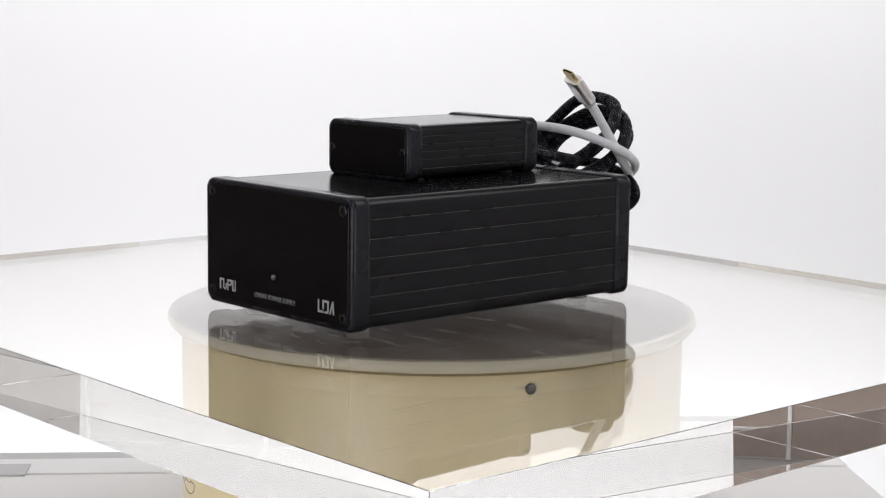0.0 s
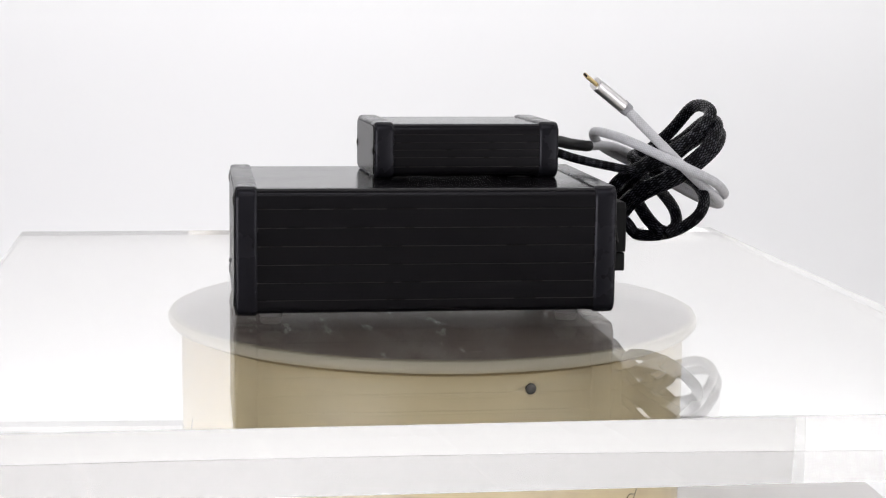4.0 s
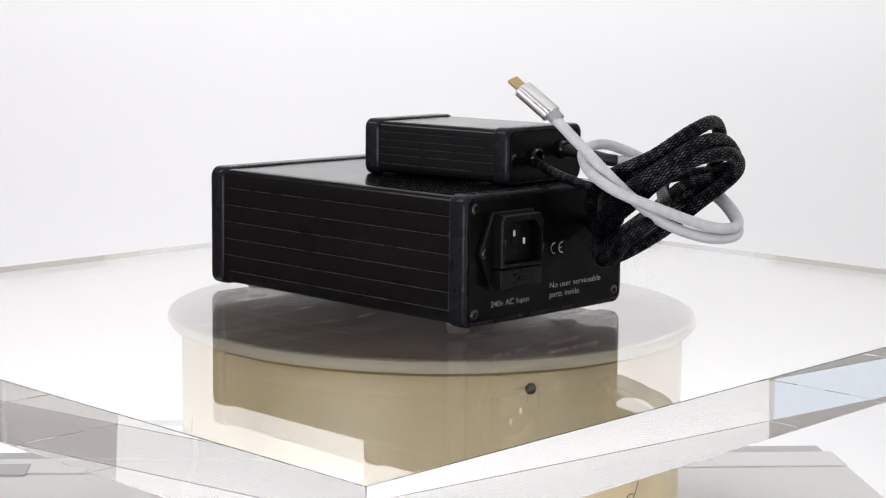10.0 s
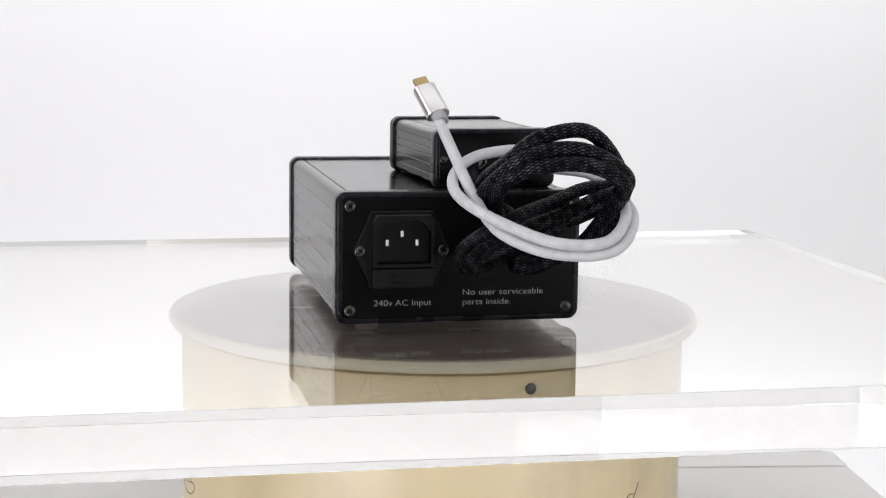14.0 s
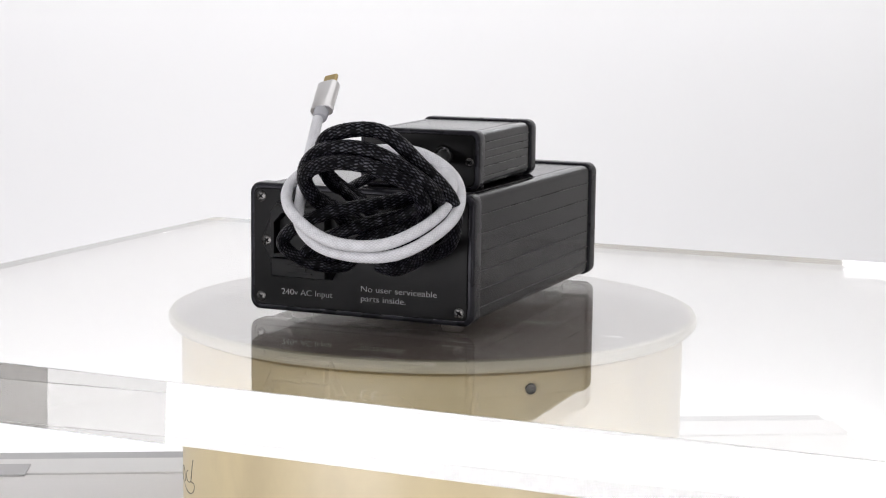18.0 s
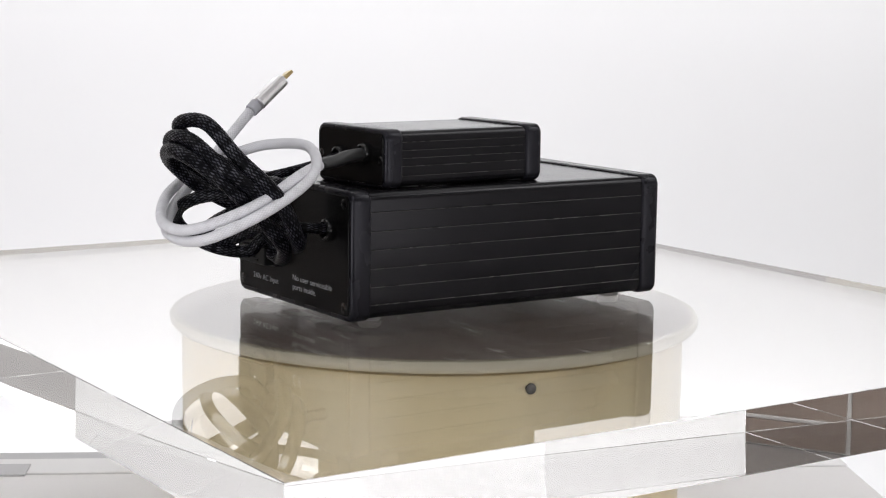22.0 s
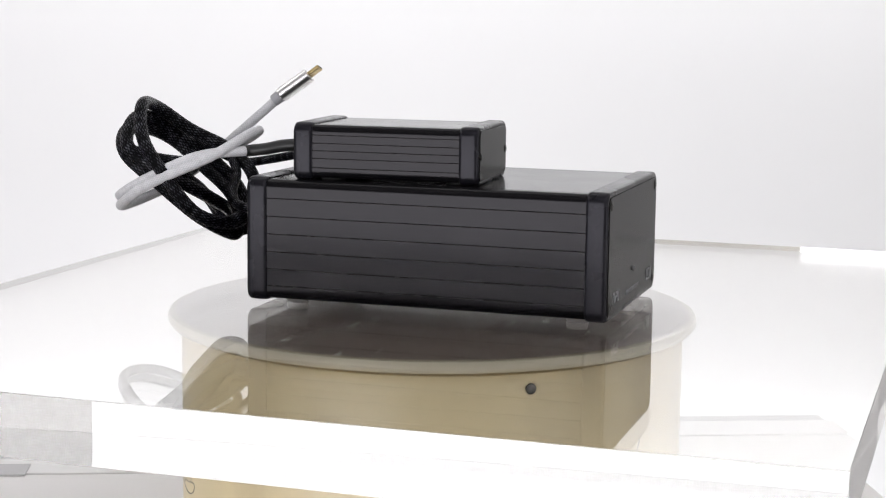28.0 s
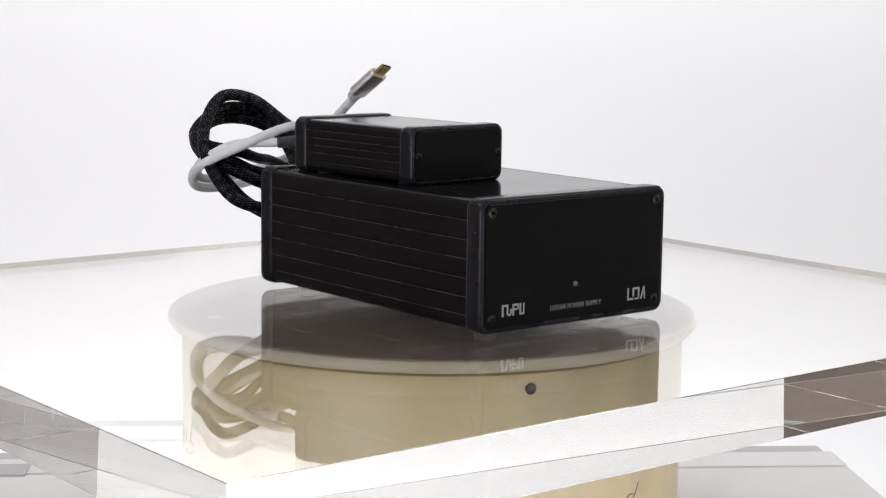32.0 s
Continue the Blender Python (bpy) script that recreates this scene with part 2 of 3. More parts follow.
def braid(path, radius, step, sides, plaits, pitch, depth, flat=1.0):
    """A woven sleeve: a tube whose skin rises and falls where the strands of two opposed helices cross."""
    pts = even(path, step)
    n = len(pts)
    tan = [(pts[min(i + 1, n - 1)] - pts[max(i - 1, 0)]).normalized() for i in range(n)]
    up = tan[0].orthogonal().normalized()
    verts, faces, rise = [], [], []
    for i, (p, t) in enumerate(zip(pts, tan)):
        up = (up - t * up.dot(t)).normalized()
        side = t.cross(up)
        s = i * step
        for k in range(sides):
            a = 2 * math.pi * k / sides
            u, v = plaits * a / (2 * math.pi) + s / pitch, plaits * a / (2 * math.pi) - s / pitch + 1000
            over = (int(math.floor(u + 1000)) + int(math.floor(v))) % 2
            w = 2 * ((u if over else v) % 1.0) - 1
            e = 2 * ((v if over else u) % 1.0) - 1
            lift = math.sqrt(max(0.0, 1 - w * w)) * (1 - 0.55 * e * e)
            r = radius * (1 + depth * (lift * 2 - 1))
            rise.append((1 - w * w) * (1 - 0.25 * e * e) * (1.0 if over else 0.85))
            verts.append(p + up * (r * math.cos(a)) + side * (r * flat * math.sin(a)))
    for i in range(n - 1):
        for k in range(sides):
            k2 = (k + 1) % sides
            faces.append((i * sides + k, i * sides + k2, (i + 1) * sides + k2, (i + 1) * sides + k))
    me = bpy.data.meshes.new("sleeve")
    me.from_pydata(verts, [], faces + [tuple(range(sides))[::-1], tuple(range((n - 1) * sides, n * sides))])
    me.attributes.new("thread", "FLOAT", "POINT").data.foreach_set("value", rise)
    me.validate()
    return me


def tube(path, radius, sides=12, ends=None):
    pts = path
    n = len(pts)
    up = (pts[1] - pts[0]).orthogonal().normalized()
    loops = []
    for i, p in enumerate(pts):
        t = (pts[min(i + 1, n - 1)] - pts[max(i - 1, 0)]).normalized()
        up = (up - t * up.dot(t)).normalized()
        side = t.cross(up)
        r = radius if ends is None else radius + (ends - radius) * i / (n - 1)
        loops.append([p + r * (up * math.cos(2 * math.pi * k / sides) + side * math.sin(2 * math.pi * k / sides)) for k in range(sides)])
    return loft(loops)


def words(text, width, height, depth=0.00012):
    """Lettering as a flat mesh in x and z, its lower left corner at the origin, facing -y."""
    cu = bpy.data.curves.new("letters", "FONT")
    cu.body, cu.size, cu.extrude, cu.offset = text, 1.0, 0.0, -0.012
    ob = new("letters", cu)
    bpy.context.view_layer.update()
    me = bpy.data.meshes.new_from_object(ob)
    bpy.data.objects.remove(ob)
    bpy.data.curves.remove(cu)
    bm = bmesh.new()
    bm.from_mesh(me)
    bpy.data.meshes.remove(me)
    x0, x1 = min(v.co.x for v in bm.verts), max(v.co.x for v in bm.verts)
    cap = 0.729
    for v in bm.verts:
        v.co = ((v.co.x - x0) * width / (x1 - x0), 0, v.co.y * height / cap)
    ext = bmesh.ops.extrude_face_region(bm, geom=bm.faces[:])
    for v in ext["geom"]:
        if isinstance(v, bmesh.types.BMVert):
            v.co.y -= depth
    bmesh.ops.recalc_face_normals(bm, faces=bm.faces[:])
    return bm


# ---- the enclosures ----
def screw(parent, x, y, z, face, r, mat, name="screw", label=""):
    """A cross-head screw in a panel; face is -1 on the front and 1 on the back."""
    prof = [(r * 0.9, -0.0004), (r, -0.0002), (r, 0.0001), (r * 0.86, 0.0003), (r * 0.5, 0.0004)]
    head = lathe([(a, b) for a, b in prof], 20, "z")
    ob = part(name, head, mat, parent, label, Matrix.Translation((x, y, z)) @ Euler((radians(-90 * face), 0, 0)).to_matrix().to_4x4(), 30)
    # the slot is two dark bars on the head, its shade as colour
    cut = merged(box(-r * 0.55, r * 0.55, -r * 0.13, r * 0.13, 0.0003, 0.00044), box(-r * 0.13, r * 0.13, -r * 0.55, r * 0.55, 0.00031, 0.00045))
    part("cross_slot", cut, DARK, ob, "", pose(0, 0, 0, 0, 0, 20 + 37 * (x + z) * 1000 % 60))
    return ob


def enclosure(ob, w, h, y0, y1, bezel, r, lines, groove, plate_in):
    """The extruded body with its grooved flanks, two bezels and two end plates; centred on x and z."""
    bw, bh = w - 0.0014, h - 0.0014
    # the profile of the extrusion: round corners, shallow grooves in the flanks and one by each edge of the top
    base = rounded(bw, bh, r * 0.8, 9)
    def flank(sign):
        pts = []
        zs = sorted(lines, reverse=sign < 0)
        for f in zs:
            z = -bh / 2 + f * bh
            d = groove * 0.7
            cut = [(sign * bw / 2, z - groove * 0.9), (sign * (bw / 2 - d), z - groove * 0.15), (sign * (bw / 2 - d - 0.0008), z - groove * 0.1), (sign * (bw / 2 - d - 0.0008), z + groove * 0.35), (sign * bw / 2, z + groove * 0.45)]
            pts += cut if sign > 0 else cut[::-1]
        return pts
    top = []
    for sx in (1, -1):
        e = bw / 2 - 0.0062
        top += [(sx * (e + 0.0004 * 1) if sx > 0 else -e + 0.0004, bh / 2), (sx * e + 0.0002, bh / 2 - 0.0006), (sx * e - 0.0002, bh / 2 - 0.0006), (sx * e - 0.0004, bh / 2)]
    prof = base[0:10] + top + base[10:20] + flank(-1) + base[20:30] + base[30:40] + flank(1)
    body = loft([along_y(prof, y0 + bezel * 0.5), along_y(prof, y1 - bezel * 0.5)])
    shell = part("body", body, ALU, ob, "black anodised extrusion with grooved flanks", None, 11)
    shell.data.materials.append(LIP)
    # upward groove lips get the paler colour, a painted highlight line
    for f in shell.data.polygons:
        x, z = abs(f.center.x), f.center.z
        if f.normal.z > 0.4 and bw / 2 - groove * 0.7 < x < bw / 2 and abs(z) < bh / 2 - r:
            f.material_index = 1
    for name, ya, yb in (("front", y0, 1), ("rear", y1, -1)):
        ring = rounded(w + 0.0008, h + 0.0008, r, 8)
        t = yb
        inner = rounded(w - 2 * plate_in, h - 2 * plate_in, max(r - plate_in, 0.001), 8)
        loops = [along_y(ring, ya + t * bezel, 0.0014), along_y(ring, ya + t * (bezel - 0.0003), 0.0006), along_y(ring, ya + t * (bezel - 0.0009), 0.0002), along_y(ring, ya + t * (bezel - 0.0018)),
                 along_y(ring, ya + t * 0.0026), along_y(ring, ya + t * 0.0015, 0.0001), along_y(ring, ya + t * 0.0008, 0.0004), along_y(ring, ya + t * 0.0003, 0.0009), along_y(ring, ya + t * 0.0001, 0.0014),
                 along_y(inner, ya + t * 0.0002), along_y(inner, ya + t * 0.0016)]
        part(name + "_bezel", loft(loops), PLASTIC, ob, "black plastic bezel", None, 32)
        face = rounded(w - 2 * plate_in - 0.0004, h - 2 * plate_in - 0.0004, max(r - plate_in, 0.001), 6)
        part(name + "_panel", loft([along_y(face, ya + t * 0.0018), along_y(face, ya - t * 0.0001), along_y(face, ya - t * 0.0003, 0.0003)]), PLATE, ob, "flat black panel")


def power_supply(base):
    """Things are built about the middle of the case's underside."""
    ob = thing("power_supply", base, "black metal power supply box with grooved flanks on clear acrylic", "power supply")
    w, h, y0, y1 = 0.1194, 0.0630, -0.0945, 0.0945
    z = h / 2 + 0.0028
    # built round the case's centre, then lifted by z
    before = set(bpy.data.objects)
    enclosure(ob, w, h, y0, y1, 0.0112, 0.0052, (0.115, 0.255, 0.40, 0.548, 0.695, 0.845), 0.00045, 0.0022)
    F, R = y0 - 0.0003, y1 + 0.0003
    for sx in (-1, 1):
        for sz in (-1, 1):
            screw(ob, sx * 0.0533, F, sz * 0.0252, -1, 0.0027, BLACKSCREW, "front_screw", "blackened cross-head screw")
            screw(ob, sx * 0.0533, R, sz * 0.0252, 1, 0.0027, STEEL, "rear_screw", "steel cross-head screw")
    # front: lamp, lettering, two marks
    part("indicator_lamp", lathe([(0.0014, 0), (0.0014, 0.0003), (0.0012, 0.0008), (0.0008, 0.0013), (0.0003, 0.0015)], 20, "z"), LENS, ob,
                "small clear indicator lamp", Matrix.Translation((-0.0008, F, -0.0126)) @ Euler((radians(90), 0, 0)).to_matrix().to_4x4(), 40)
    part("lettering", moved(words("LINEAR POWER SUPPLY", 0.0334, 0.0026), pose(-0.0166, F - 0.0001, -0.0242)), INK, ob, "white printed lettering")
    bars = []
    for x0, x1, za, zb in ((0, .0012, 0, .0056), (.0012, .0030, .0046, .0056), (.0030, .0040, .0006, .0056), (.0040, .0056, 0, .0010), (.0052, .0062, .0010, .0034), (.0066, .0076, 0, .0056),
                           (.0076, .0096, .0046, .0056), (.0096, .0106, .0028, .0056), (.0076, .0096, .0024, .0033), (.0110, .0120, 0, .0056), (.0120, .0132, 0, .0010), (.0132, .0140, 0, .0056)):
        bars.append(box(x0, x1, -0.00015, 0.0, za, zb))
    part("maker_mark", moved(merged(*bars), pose(-0.0471, F - 0.0001, -0.0241)), INK, ob, "small white block mark")
    bars = []
    for x0, x1, za, zb in ((0, .0011, 0, .0062), (.0011, .0042, 0, .0011), (.0036, .0047, .0018, .0062), (.0047, .0074, .0052, .0062), (.0074, .0084, .0008, .0062), (.0052, .0078, 0, .0010)):
        bars.append(box(x0, x1, -0.00015, 0.0, za, zb))
    bars.append(moved(box(0, .0010, -0.00015, 0.0, 0, .0064), Matrix(((1, 0, 0.35, .0088), (0, 1, 0, 0), (0, 0, 1, 0), (0, 0, 0, 1)))))
    bars.append(moved(box(0, .0010, -0.00015, 0.0, 0, .0064), Matrix(((1, 0, -0.10, .0116), (0, 1, 0, 0), (0, 0, 1, 0), (0, 0, 0, 1)))))
    part("model_mark", moved(merged(*bars), pose(0.0346, F - 0.0001, -0.0244)), INK, ob, "small white angular mark")
    # rear: inlet
    back = pose(0, 0, 0, 0, 0, 180)
    cx, cz = 0.0287, 0.0038
    hexa = [(-0.0235, 0.0), (-0.0150, -0.0178), (0.0150, -0.0178), (0.0235, 0.0), (0.0150, 0.0192), (-0.0150, 0.0192)][::-1]
    flange = loft([[(x, 0, zz) for x, zz in hexa], [(x, 0.0018, zz) for x, zz in hexa], [(x * 0.965, 0.0026, zz * 0.965) for x, zz in hexa]])
    inlet = part("power_inlet", flange, SOCKET, ob, "black mains inlet with a fuse drawer", pose(cx, R, cz))
    sock = [(-0.0130, -0.0055), (0.0130, -0.0055), (0.0130, 0.0100), (0.0085, 0.0148), (-0.0085, 0.0148), (-0.0130, 0.0100)]
    outer = [(-0.0150, -0.0072), (0.0150, -0.0072), (0.0150, 0.0150), (0.0130, 0.0180), (-0.0130, 0.0180), (-0.0150, 0.0150)]
    shell = loft([[(x, 0.0024, zz) for x, zz in outer], [(x, 0.0078, zz) for x, zz in outer], [(x * 0.97, 0.0086, zz * 0.975) for x, zz in outer],
                  [(x, 0.0086, zz) for x, zz in sock], [(x * 0.97, -0.0080, zz * 0.97) for x, zz in sock]])
    part("socket_shell", shell, SOCKET, inlet)
    # added sheet over the shell's inner walls, deepens the shade by colour
    lining = loft([[(x * 0.985, 0.0070, zz * 0.985) for x, zz in sock], [(x * 0.955, -0.0079, zz * 0.955) for x, zz in sock]], False, False)
    part("socket_dark_sheet", lining, DARK, inlet, "added black sheet for shade inside the socket")
    drawer = merged(box(-0.0148, 0.0148, 0.0024, 0.0082, -0.0170, -0.0078, 0.0006), box(-0.0080, 0.0060, 0.0080, 0.0090, -0.0150, -0.0142), box(-0.0080, 0.0060, 0.0080, 0.0090, -0.0112, -0.0104),
                    box(-0.0045, 0.0025, 0.0080, 0.0089, -0.0135, -0.0119), box(-0.0022, 0.0012, 0.0080, 0.0092, -0.0092, -0.0080))
    part("fuse_drawer", drawer, SOCKET, inlet)
    # added dark sheet over the shell's floor, for the same shade
    part("socket_floor_sheet", box(-0.0124, 0.0124, -0.0078, -0.0070, -0.0050, 0.0140), DARK, inlet, "added dark sheet for shade on the socket floor")
    for px, pz in ((0.0072, 0.0040), (0.0, 0.0082), (-0.0072, 0.0040)):
        part("contact_pin", box(px - 0.0007, px + 0.0007, -0.0070, 0.0030, pz - 0.0015, pz + 0.0015, 0.0002), PIN, inlet, "bright nickel contact pin")
    for sx in (-1, 1):
        screw(ob, cx + sx * 0.0200, R + 0.0026, cz, 1, 0.0027, STEEL, "inlet_screw", "steel cross-head screw")
    # rear lettering reads from behind
    def print_back(bm, x, zz, name, label):
        part(name, bm, GREYINK, ob, label, Matrix.Translation((x, R + 0.0001, zz)) @ Euler((0, 0, radians(180))).to_matrix().to_4x4())
    print_back(words("240v AC Input", 0.0281, 0.0031), 0.0417, -0.0231, "input_lettering", "grey printed lettering")
    print_back(words("No user serviceable", 0.0400, 0.0031), -0.0018, -0.0186, "notice_lettering", "grey printed lettering")
    print_back(words("parts inside.", 0.0238, 0.0031), -0.0018, -0.0233, "notice_lettering", "grey printed lettering")
    def arc(cx0, r0, r1, a0, a1, n=16):
        bm = bmesh.new()
        inn, out = [], []
        for k in range(n + 1):
            a = radians(a0 + (a1 - a0) * k / n)
            inn.append(bm.verts.new((cx0 + r0 * math.cos(a), -0.00012, r0 * math.sin(a))))
            out.append(bm.verts.new((cx0 + r1 * math.cos(a), -0.00012, r1 * math.sin(a))))
        for k in range(n):
            bm.faces.new((inn[k], inn[k + 1], out[k + 1], out[k]))
        return bm
    ce = merged(arc(0.0029, 0.0023, 0.0029, 80, 280), arc(0.0088, 0.0023, 0.0029, 80, 280), box(0.0062, 0.0084, -0.00016, -0.00008, -0.0003, 0.0003))
    print_back(ce, -0.0018, 0.0013, "conformity_mark", "grey printed approval mark")
    gl = lathe([(0.0056, 0), (0.0058, 0.0010), (0.0052, 0.0024), (0.0042, 0.0030), (0.0036, 0.0028), (0.0034, 0.0004)], 32, "y")
    part("cable_grommet", gl, GLOSSY, ob, "glossy black grommet", pose(-0.0378, R, 0.0112), 35)
    for o in set(bpy.data.objects) - before:
        if o.parent is ob:
            o.matrix_basis = Matrix.Translation((0, 0, z)) @ o.matrix_basis
    for sx in (-1, 1):
        for fy in (-0.0762, 0.0735):
            part("foot", lathe([(0.0050, 0.0), (0.0057, 0.0005), (0.0058, 0.0012), (0.0055, 0.0020), (0.0050, 0.0034)], 28), FOOT, ob, "grey rubber foot", pose(sx * 0.0415, fy, 0), 40)
    return ob


def adapter(base):
    ob = thing("usb_supply", base, "small black metal box with grooved flanks on the larger box", "power supply")
    w, h, y0, y1 = 0.0612, 0.0286, -0.0487, 0.0487
    z = 0.0147 - 0.0008
    before = set(bpy.data.objects)
    enclosure(ob, w, h, y0, y1, 0.0104, 0.0046, (0.20, 0.375, 0.52, 0.66, 0.81), 0.0004, 0.0016)
    F, R = y0 - 0.0003, y1 + 0.0003
    for sx in (-1, 1):
        screw(ob, sx * 0.0270, F, 0.0, -1, 0.0021, BLACKSCREW, "front_screw", "blackened cross-head screw")
        screw(ob, sx * 0.0263, R, -0.0006, 1, 0.0022, STEEL, "rear_screw", "steel cross-head screw")
    for x, zz in ((-0.0130, 0.0022), (0.0095, -0.0008)):
        part("cable_grommet", lathe([(0.0050, 0), (0.0052, 0.0010), (0.0046, 0.0024), (0.0038, 0.0028), (0.0034, 0.0026), (0.0032, 0.0004)], 32, "y"), GLOSSY, ob, "glossy black grommet", pose(x, R, zz), 35)
    for o in set(bpy.data.objects) - before:
        if o.parent is ob:
            o.matrix_basis = Matrix.Translation((0, 0, z)) @ o.matrix_basis
    for sx in (-1, 1):
        for fy in (-0.036, 0.030):
            part("foot", lathe([(0.0060, -0.0006), (0.0063, -0.0003), (0.0061, 0.0006), (0.0057, 0.0010)], 20), BLACKFOOT, ob, "", pose(sx * 0.021, fy, 0), 40)
    return ob


# ---- the table that turns ----
TOP = 0.0405            # upper face of the acrylic slab
UNDER = TOP - 0.0270    # its lower face, on the disc
BASE = -0.1000          # top of the plinth


def turntable():
    ob = thing("turntable", pose(0, 0, BASE), "cream and gold motorised turntable drum on a pale plinth", "turntable")
    hgt = UNDER - 0.0080 - BASE
    prof = [(0.1300, 0.0), (0.1320, 0.0015), (0.1320, hgt - 0.003), (0.1312, hgt - 0.0006), (0.1290, hgt), (0.060, hgt)]
    part("drum", lathe(prof, 128), DRUM, ob, "gold-painted cylindrical drum", None, 30)
    a = math.atan2(-0.1239, 0.0456)
    part("drum_screw", lathe([(0.0026, 0), (0.0026, 0.0010), (0.0019, 0.0013), (0.0013, 0.0013), (0.0012, 0.0006)], 24, "x"), STEEL, ob, "dark socket screw",
              Matrix.Translation((0.1318 * math.cos(a), 0.1318 * math.sin(a), -0.0017 - BASE)) @ Euler((0, 0, a)).to_matrix().to_4x4(), 30)
    strokes = (((-172, -52), (-168, -45), (-165, -46), (-164, -51)), ((-160.5, -43), (-162.5, -46), (-161, -49), (-158, -47.5), (-157, -43)),
               ((-155.9, -35), (-157, -42), (-157.5, -47), (-155.2, -47.2), (-155.2, -50), (-157, -53), (-161, -54.5), (-168, -52), (-172, -50)),
               ((-39.6, -35), (-40.4, -38.9), (-41.2, -42.5), (-41.4, -48)), ((-41.3, -40.5), (-42.8, -40), (-44, -42.5), (-44, -46), (-42.5, -48), (-41.3, -46)))
    for row in strokes:
        line = spline([(0.1319 * math.cos(radians(a)), 0.1319 * math.sin(radians(a)), z / 1000 - BASE) for a, z in row], 8)
        part("script_stroke", tube(line, 0.00028, 6), BROWNINK, ob, "dark brown handwritten stroke", None, 60)
    part("gap_ring", lathe([(0.1290, hgt - 0.0001), (0.1290, hgt + 0.0012), (0.1, hgt + 0.0012)], 96), GAP, ob, "grimy seam under the disc")
    disc_z = hgt + 0.0012
    th = UNDER - BASE - disc_z
    prof = [(0.1340, 0.0), (0.1372, 0.0008), (0.1388, 0.0026), (0.1390, th - 0.0022), (0.1382, th - 0.0006), (0.1366, th - 0.0002), (0.1356, th - 0.0002)]
    disc = part("disc", lathe(prof, 160), DISC, ob, "cream turning disc with a rounded rim", pose(0, 0, disc_z), 40)
    part("disc_sheet", lathe([(0.1352, th - 0.0002), (0.1352, th - 0.00005), (0.1350, th - 0.00002)], 128), DISCTOP, disc, "scuffed dark grey facing sheet")
    return ob, disc


def slab():
    bm = box(-0.273, 0.273, -0.240, 0.234, 0, TOP - UNDER - 0.0002, 0.0002, 1)
    ob = part("acrylic_slab", bm, ACRYLIC)
    ob.matrix_basis = pose(0, 0, UNDER + 0.0002)
    rng = random.Random(7)
    bm = bmesh.new()
    for k in range(150):
        x, y, a = rng.uniform(-0.26, 0.26), rng.uniform(-0.23, 0.225), rng.uniform(0, 3.14)
        ln, wd = (rng.uniform(0.0015, 0.006), rng.uniform(0.00006, 0.00012)) if k % 3 == 0 else (rng.uniform(0.0002, 0.0005), rng.uniform(0.0002, 0.0004))
        c, s_ = math.cos(a), math.sin(a)
        quad = [bm.verts.new((x + c * i * ln - s_ * j * wd, y + s_ * i * ln + c * j * wd, TOP - UNDER - 0.00017)) for i, j in ((-.5, -.5), (.5, -.5), (.5, .5), (-.5, .5))]
        bm.faces.new(quad)
    dust = part("dust_and_scratches", bm, DUST, ob, "pale dust specks and fine scratches")
    tagged(dust, kind="stuff")
    return tagged(ob, "thick clear acrylic slab with polished edges on the turntable", "display slab")


table, disc = turntable()
plate = slab()
PSU_BASE = pose(0.0046, -0.0115, TOP + 0.0001)
psu = power_supply(PSU_BASE)
USB_BASE = pose(-0.0149, 0.0132, 0.1063, 0, 0, 3.15)
usb = adapter(USB_BASE)

# ---- cables, in the turning table's own space ----
GREY = [(-35.8, 88.7, 118.3), (-55.0, 110.0, 116.0), (-60.9, 136.6, 103.8), (-46.1, 160.1, 92.7), (-20.8, 164.0, 92.6), (4.0, 151.9, 101.6), (16.8, 132.6, 110.6), (14.3, 115.1, 118.7), (-1.3, 99.9, 125.6), (-30.1, 92.2, 126.4), (-55.0, 104.0, 115.5), (-65.3, 133.2, 101.4), (-49.8, 157.8, 87.9), (-20.6, 161.5, 87.5), (1.1, 150.1, 95.7), (9.5, 132.9, 110.0), (14.6, 114.5, 126.7), (18.7, 98.3, 141.5)]


